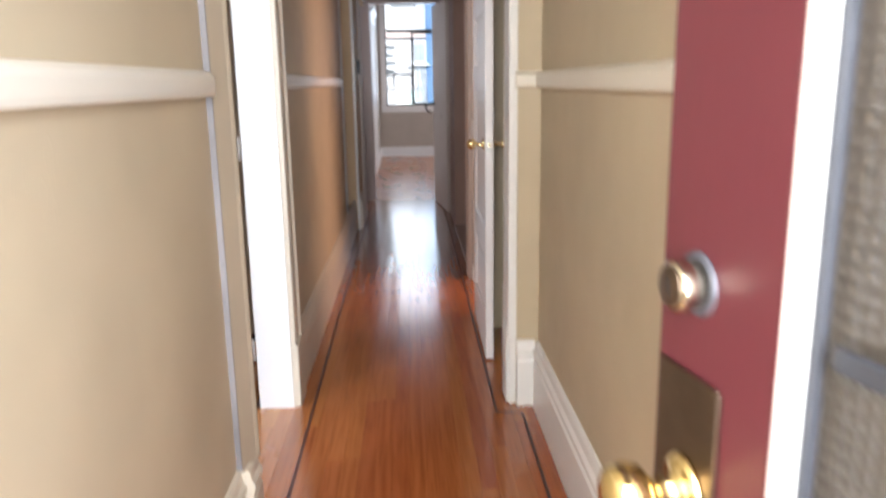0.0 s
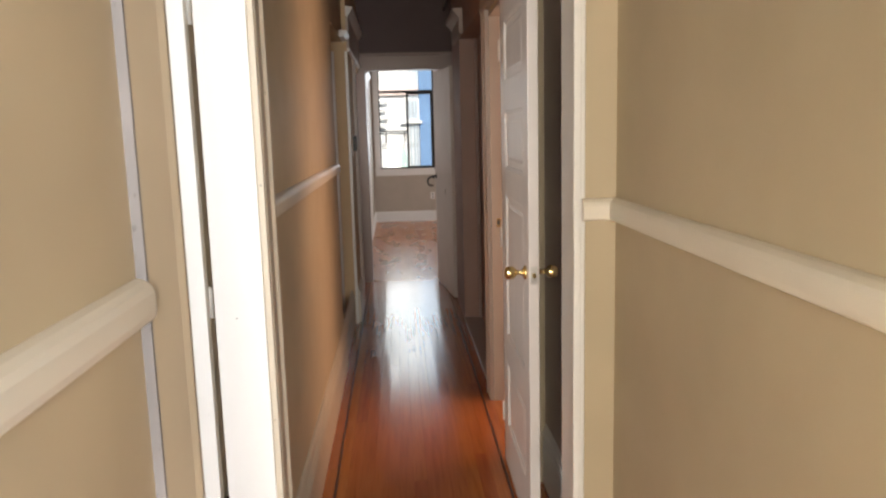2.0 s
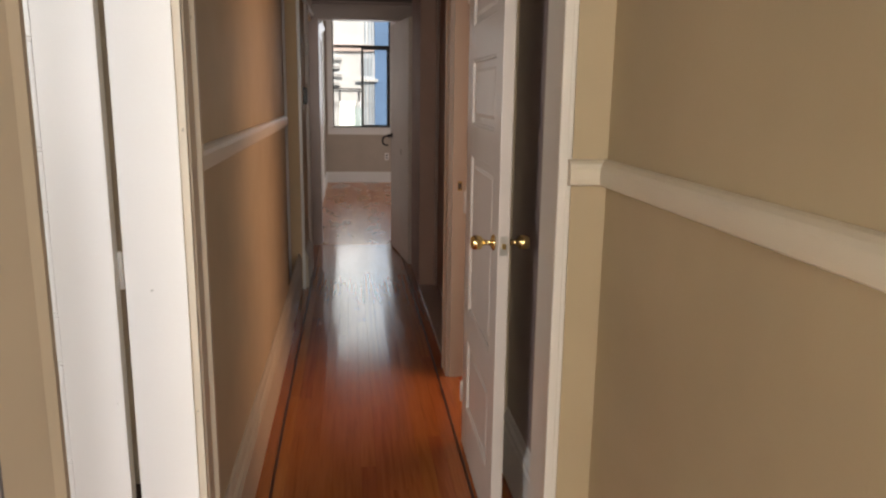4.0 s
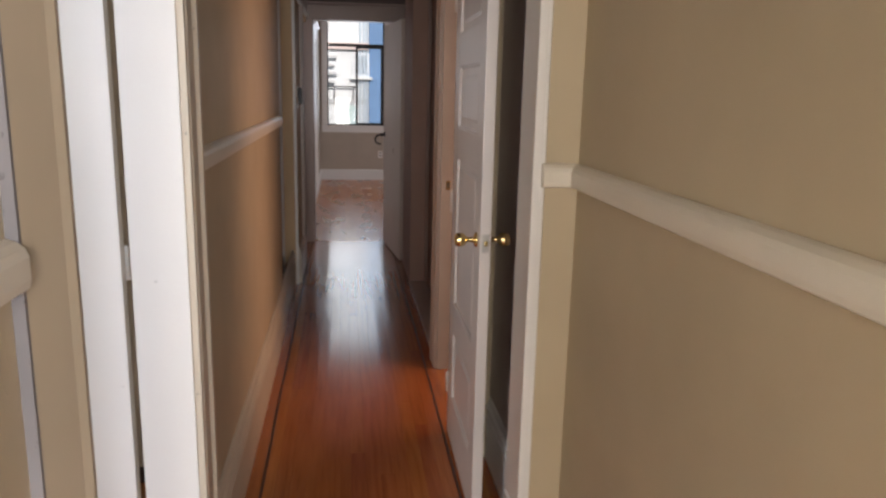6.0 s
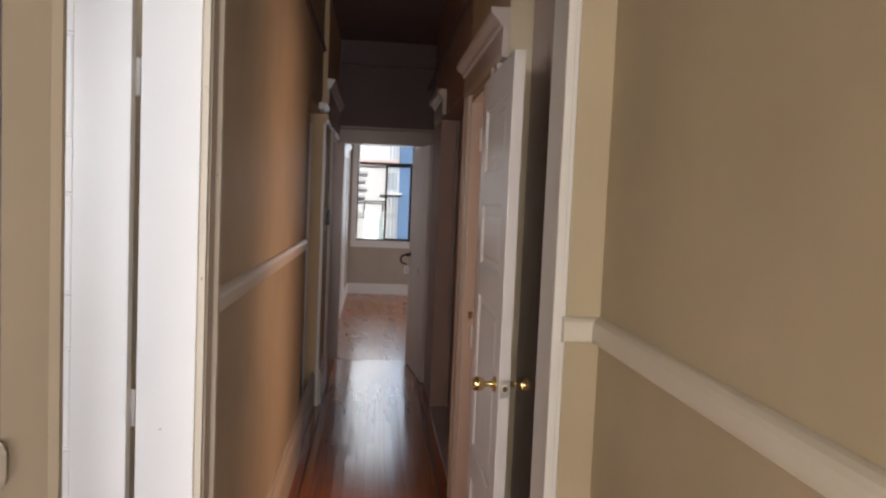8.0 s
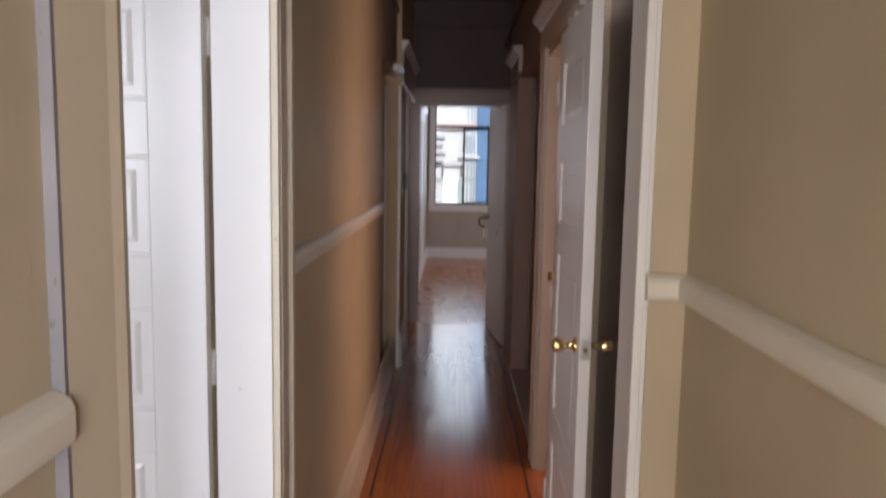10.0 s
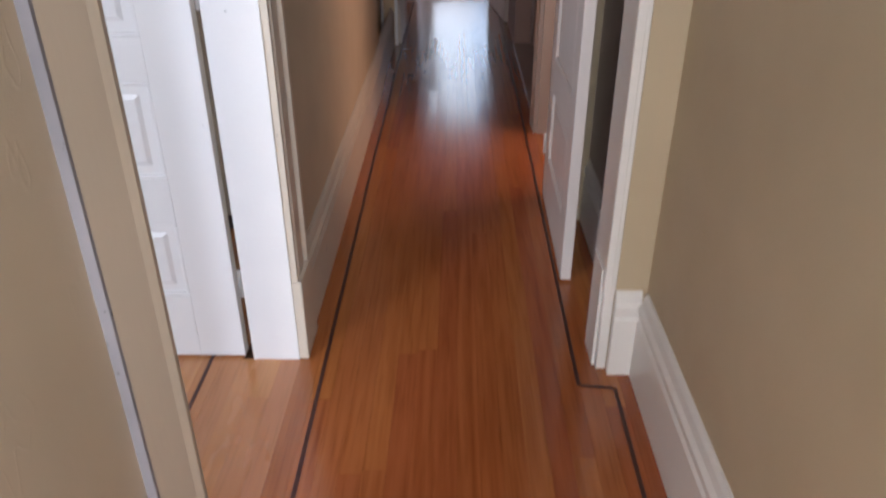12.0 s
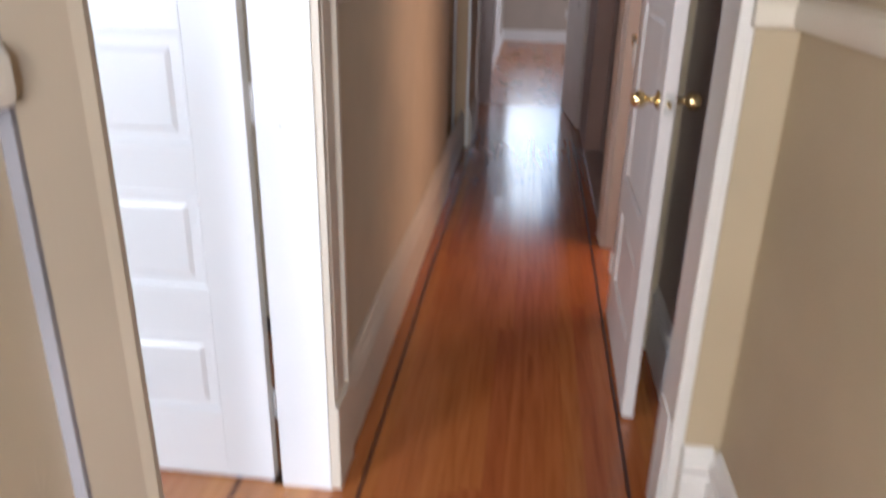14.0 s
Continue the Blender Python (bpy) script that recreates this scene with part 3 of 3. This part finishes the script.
for s in (-1, 1):
    ya, yb = sorted((s * 0.006, s * (FT / 2 + 0.001)))
    box(bm, x0, x0 + 0.020, ya, yb, z0, z1, 0.004), box(bm, x1 - 0.0115, x1, ya, yb, z0, z1, 0.003)
    box(bm, x0 + 0.02, x1 - 0.0115, ya, yb, z0, z0 + 0.03, 0.004), box(bm, x0 + 0.02, x1 - 0.0115, ya, yb, z1 - 0.03, z1, 0.004)
part("glazing_bead", bm, WHITE, front, "bright white glazing bead")
bm = bmesh.new()
for s in (-1, 1):
    ya, yb = sorted((s * 0.004, s * 0.012))
    box(bm, x1 - 0.020, x1 - 0.012, ya, yb, z0 + 0.03, z1 - 0.03, 0.002)
    box(bm, x0 + 0.03, x1 - 0.032, ya, yb, 1.088, 1.102, 0.002)
part("glazing_strip", bm, SLATE, front, "grey-blue glazing strip")
part("pane", box(bmesh.new(), x0 + 0.02, x1 - 0.016, -0.0035, 0.0035, z0 + 0.03, z1 - 0.03), OBSCURE, front, "patterned obscure glass pane")
for s in (-1, 1):
    part("door_knob", lathe(bmesh.new(), [(a * 0.86, b * 0.86) for a, b in KNOB], pose(FW - 0.055, s * FT / 2 + s * 0.004, 0.950, 90 if s < 0 else -90)), BRASS, front, "round polished brass doorknob", True)
    ya, yb = sorted((s * FT / 2, s * (FT / 2 + 0.004)))
    part("escutcheon", box(bmesh.new(), FW - 0.090, FW - 0.010, ya, yb, 0.835, 1.040, 0.0015), OLDBRASS, front, "tarnished bronze escutcheon plate")
    at = pose(FW - 0.052, s * FT / 2, 1.108, 90 if s < 0 else -90)
    bolt = part("deadbolt", lathe(bmesh.new(), [(0.0185, 0.0030), (0.0185, 0.019), (0.0175, 0.0215), (0.0155, 0.0225)], at), NICKEL, front, "round deadbolt cylinder", True)
    part("collar", lathe(bmesh.new(), [(0.0240, 0), (0.0240, 0.001), (0.0225, 0.0028), (0.0185, 0.0029)], at), DARKSTEEL, bolt, "dark worn collar", True)
    part("face", lathe(bmesh.new(), [(0.0150, 0.0222), (0.0150, 0.0238), (0.0140, 0.0243)], at), OLDBRASS, bolt, "tarnished face", True)
    part("keyway", box(bmesh.new(), FW - 0.0532, FW - 0.0508, *sorted((s * (FT / 2 + 0.0240), s * (FT / 2 + 0.0246))), 1.102, 1.114), BLACK, bolt, "dark keyway")
front.matrix_world = pose(0.539, 0.032, 0.012, 0, 0, 100.25)

# ---- rear window ----
win = tagged(new("window_1"), "black metal window with a transom over a sliding sash", "window", "", "structure")
bm = bmesh.new()
yf = REAR + 0.012
LEAN = 0.036                     # panes lean back to throw the front-door lamp's reflection out of view
for a in ((WX0, WX0 + 0.018, WZ0, WZ1), (WX1 - 0.022, WX1, WZ0, WZ1), (WX0 + 0.022, WX1 - 0.022, WZ1 - 0.022, WZ1), (WX0 + 0.018, WX1 - 0.022, WZ0, WZ0 + 0.018), (WX0 + 0.022, WX1 - 0.022, 2.120, 2.162)):
    box(bm, a[0], a[1], yf, yf + 0.05, a[2], a[3], 0.002)
part("window_frame", bm, BLACK, win, "black metal window frame")
bm = bmesh.new()
sx = 0.235
for a in ((sx, sx + 0.035, WZ0 + 0.018, 2.12), (WX1 - 0.055, WX1 - 0.022, WZ0 + 0.018, 2.12), (sx + 0.035, WX1 - 0.055, 2.092, 2.12), (sx + 0.035, WX1 - 0.055, WZ0 + 0.018, WZ0 + 0.040)):
    box(bm, a[0], a[1], yf - 0.018, yf - 0.001, a[2], a[3], 0.002)
part("sash", bm, BLACK, win, "black sliding sash frame")
for n, a in enumerate(((WX0 + 0.022, WX1 - 0.022, 2.162, WZ1 - 0.022), (WX0 + 0.022, sx, WZ0 + 0.018, 2.12), (sx + 0.035, WX1 - 0.055, WZ0 + 0.040, 2.092))):
    y = yf + 0.02 if n < 2 else yf - 0.012
    bm = box(bmesh.new(), a[0], a[1], y, y + 0.004, a[2], a[3])
    for v in bm.verts:
        v.co.y += LEAN * (v.co.z - (a[2] + a[3]) / 2)
    pane = part("pane", bm, GLASS, win, "clear glass pane")
    pane.visible_shadow = False
bm = bmesh.new()
box(bm, WX0 - 0.10, WX1 + 0.1, REAR - 0.045, REAR - 0.001, WZ0 - 0.030, WZ0 - 0.002, 0.004)
box(bm, WX0 - 0.09, WX1 + 0.09, REAR - 0.018, REAR - 0.001, WZ0 - 0.115, WZ0 - 0.031, 0.002)
part("window_sill", bm, WHITE, win, "white sill with an apron")
bm = bmesh.new()
box(bm, WX0 - 0.088, WX0, REAR - 0.020, REAR - 0.001, WZ0, CEILZ - 0.04, 0.002)
box(bm, WX1, WX1 + 0.09, REAR - 0.020, REAR - 0.001, WZ0, CEILZ - 0.04, 0.002)
part("window_casing", bm, WHITE, win, "white window casing")

# ---- small fixtures ----
thermo = tagged(new("wall_thermostat"), "small dark wall thermostat with a pale base plate", "thermostat")
part("base_plate", box(bmesh.new(), XL2, XL2 + 0.006, 7.00, 7.08, 1.31, 1.48, 0.002), CREAM, thermo, "pale base plate")
part("body", box(bmesh.new(), XL2 + 0.006, XL2 + 0.034, 7.01, 7.07, 1.35, 1.47, 0.006), BLACK, thermo, "dark rounded body")
outlet = tagged(new("wall_outlet"), "white wall outlet below the rear window", "outlet")
part("cover_plate", box(bmesh.new(), 0.60, 0.67, REAR - 0.006, REAR, 0.36, 0.475, 0.002), WHITE, outlet)
for z in (0.385, 0.43):
    part("socket", box(bmesh.new(), 0.622, 0.648, REAR - 0.008, REAR - 0.006, z, z + 0.022, 0.001), BLACK, outlet, "dark socket slots")

plate = tagged(new("threshold_plate"), "small bright metal plate let into the floor at the doorway", "threshold")
part("plate", box(bmesh.new(), -0.07, 0.02, END - 0.036, END - 0.022, 0.0004, 0.0035, 0.001), STEEL, plate)

# ---- outside ----
bm = bmesh.new()
box(bm, -3000, 3000, -3000, 3000, -3.4, -3.2)
setting("ground", bm, plain("asphalt", (0.05, 0.05, 0.05), 0.9), "asphalt ground below the house", "ground")
FACADE = paint("pale_facade_paint", (0.80, 0.85, 0.89), 0.7, grime=0.03)
BLUE = paint("blue_facade_paint", (0.15, 0.29, 0.53), 0.7, wall=True)
BRICKRED = paint("pink_belt_paint", (0.78, 0.66, 0.64), 0.7)
PALESLAT = paint("pale_slat_paint", (0.60, 0.63, 0.66), 0.6)
PALEBLUE = paint("pale_blue_pipe_paint", (0.52, 0.64, 0.76), 0.5)
TEAL = paint("pale_teal_paint", (0.50, 0.66, 0.68), 0.6)
WINDOWDARK = plain("dark_window_glass", (0.50, 0.56, 0.62), 0.1)


def building(x0, x1, y0, y1, top, material, label, openings):
    b = tagged(new("neighbouring_building"), label, "building")
    part("wall", box(bmesh.new(), x0, x1, y0, y1, -3.2, top), material, b)
    part("cornice", box(bmesh.new(), x0 - 0.1, x1 + 0.1, y0 - 0.16, y0 - 0.001, top - 0.22, top, 0.02), BRICKRED, b, "reddish cornice")
    for wx, wz, ww, wh in openings:
        w = part("window", box(bmesh.new(), wx, wx + ww, y0 - 0.02, y0 - 0.001, wz, wz + wh, 0.004), WINDOWDARK, b, "dark window")
        bm = bmesh.new()
        for a in ((wx - 0.06, wx, wz - 0.06, wz + wh + 0.06), (wx + ww, wx + ww + 0.06, wz - 0.06, wz + wh + 0.06), (wx, wx + ww, wz - 0.06, wz), (wx, wx + ww, wz + wh, wz + wh + 0.06)):
            box(bm, a[0], a[1], y0 - 0.05, y0 - 0.021, a[2], a[3])
        part("window_frame", bm, FACADE, w, "pale window frame")
        part("window_sill", box(bmesh.new(), wx - 0.1, wx + ww + 0.1, y0 - 0.14, y0 - 0.051, wz - 0.12, wz - 0.062), FACADE, w, "pale sill")
    return b


house = building(-6.0, 0.62, 19.5, 26, 6.2, FACADE, "pale rendered house across the yard with a pinkish belt course", [(0.30, 1.80, 0.30, 0.42), (-0.10, 3.3, 0.4, 0.9)])
part("belt_course", box(bmesh.new(), -6.0, 0.62, 19.40, 19.499, 2.36, 2.52, 0.01), BRICKRED, house, "pinkish belt course")
for k in range(4):
    part("stair_tread", box(bmesh.new(), -0.7, -0.18 + 0.05 * (k % 2), 19.38, 19.48, 1.58 + 0.19 * k, 1.66 + 0.19 * k, 0.01), PALESLAT, house, "grey outside stair tread")
part("side_door", box(bmesh.new(), 0.015, 0.35, 19.46, 19.499, -0.6, 1.08, 0.01), TEAL, house, "pale teal door")
for x in (0.42, 0.51, 0.58):
    part("drainpipe", lathe(bmesh.new(), [(0.022, 0), (0.022, 8.6)], pose(x, 19.46, -2.6), 12), PALEBLUE, house, "pale blue drainpipe", True)
building(0.63, 7.0, 19.44, 26, 6.6, BLUE, "light blue rendered house across the yard", [(2.4, 1.0, 0.8, 1.2), (4.2, 1.0, 0.8, 1.2)])
part("string_course", box(bmesh.new(), -6.0, 0.62, 19.46, 19.499, 1.10, 1.22, 0.01), PALESLAT, house, "grey string course")
part("handrail", box(bmesh.new(), -1.6, 0.35, 19.40, 19.425, 1.49, 1.52, 0.006), SLATE, house, "thin dark handrail")
for k in range(5):
    part("baluster", box(bmesh.new(), -1.55 + k * 0.45, -1.525 + k * 0.45, 19.402, 19.422, 1.22, 1.49), SLATE, house)

# ---- strip floor: one object a strip ----
floor_ob = bpy.data.objects["floor"]
rng = random.Random(5)
PITCH = 0.0572
meshes, room_meshes = {}, {}
for length in (1.3, 1.9, 2.6, 3.3):
    bm = bmesh.new()
    w, c = PITCH / 2 - 0.00006, 0.00025
    a = [(-w, -0.0135), (-w, -c), (-w + c, 0), (w - c, 0), (w, -c), (w, -0.0135)]
    va = [bm.verts.new((x, 0.0004, z)) for x, z in a]
    vb = [bm.verts.new((x, length - 0.0004, z)) for x, z in a]
    for i in range(6):
        bm.faces.new((va[i], va[(i + 1) % 6], vb[(i + 1) % 6], vb[i]))
    bm.faces.new(va[::-1])
    bm.faces.new(vb)
    meshes[length] = finish(bm, "floor_strip", OAK)
    room_meshes[length] = meshes[length].copy()
    room_meshes[length].materials[0] = LITOAK


def lay(x, y0, y1):
    y = y0 - rng.uniform(0, 0.8)
    while y < y1:
        length = rng.choice(list(meshes))
        start, stop = max(y, y0), min(y + length, y1)
        if stop - start > 0.02:
            s = new("floor_strip", (meshes if x > -0.33 else room_meshes)[length])
            s.parent = floor_ob
            s.rotation_euler = (0, radians(rng.uniform(-0.85, 0.85)), 0)
            s.location, s.scale = (x, start, rng.uniform(-0.0002, 0.0002)), (1, (stop - start) / length, 1)
        y += length


col = -0.310 + PITCH / 2 - 3 * PITCH
k = 0
while col < 0.70:
    lay(col, -0.19 if col > -0.30 else 2.2 if col > -0.46 else 0.9, END + 0.01 if col > -0.30 else 3.08)
    col += PITCH
for k in range(8):
    lay(-0.310 - PITCH * (2.5 + k + 1), 0.9, 3.9)
bm = bmesh.new()
for k in range(64):
    x = -0.336 + k * 0.0572
    y = END + 0.012 - rng.uniform(0, 1)
    while y < REAR:
        length = rng.uniform(0.8, 2.2)
        a, b = max(y, END + 0.012), min(y + length, REAR)
        if b - a > 0.03:
            box(bm, x, x + 0.0572, a, b, -0.013, 0.0)
        y += length
tagged(part("rear_room_strips", bm, wood("rear_strip_wood", (0.32, 0.095, 0.026), (0.46, 0.165, 0.050), 0.26, True), floor_ob, "varnished strip flooring of the rear room"), kind="stuff")


def inlay(points):
    bm = bmesh.new()
    for (xa, ya), (xb, yb) in zip(points, points[1:]):
        h = 0.0055
        if abs(yb - ya) > abs(xb - xa):
            q = [(xa - h, ya), (xa + h, ya), (xb + h, yb), (xb - h, yb)]
        else:
            q = [(xa - h, ya - h), (xb + h, yb - h), (xb + h, yb + h), (xa - h, ya + h)]
        lo = [bm.verts.new((x, y, -0.01)) for x, y in q]
        hi = [bm.verts.new((x, y, 0.0006)) for x, y in q]
        bm.faces.new(hi), bm.faces.new(lo[::-1])
        for i in range(4):
            bm.faces.new((lo[i], lo[(i + 1) % 4], hi[(i + 1) % 4], hi[i]))
    return bm


part("inlay_line", inlay([(-0.228, -0.19), (-0.234, 2.6), (-0.247, 4.6), (-0.250, END)]), DARKWOOD, floor_ob, "dark inlaid border line")
part("inlay_line", inlay([(0.555, -0.19), (0.588, 2.965), (0.489, 2.975), (0.494, 4.0), (0.502, 5.4), (0.508, END)]), DARKWOOD, floor_ob, "dark inlaid border line")
part("inlay_line", inlay([(-0.566, 0.9), (-0.575, 3.9)]), DARKWOOD, floor_ob, "dark inlaid border line")
part("wood_plug", box(bmesh.new(), 0.166, 0.192, 2.184, 2.200, -0.008, 0.0007), PLUGWOOD, floor_ob, "dark repair plug")
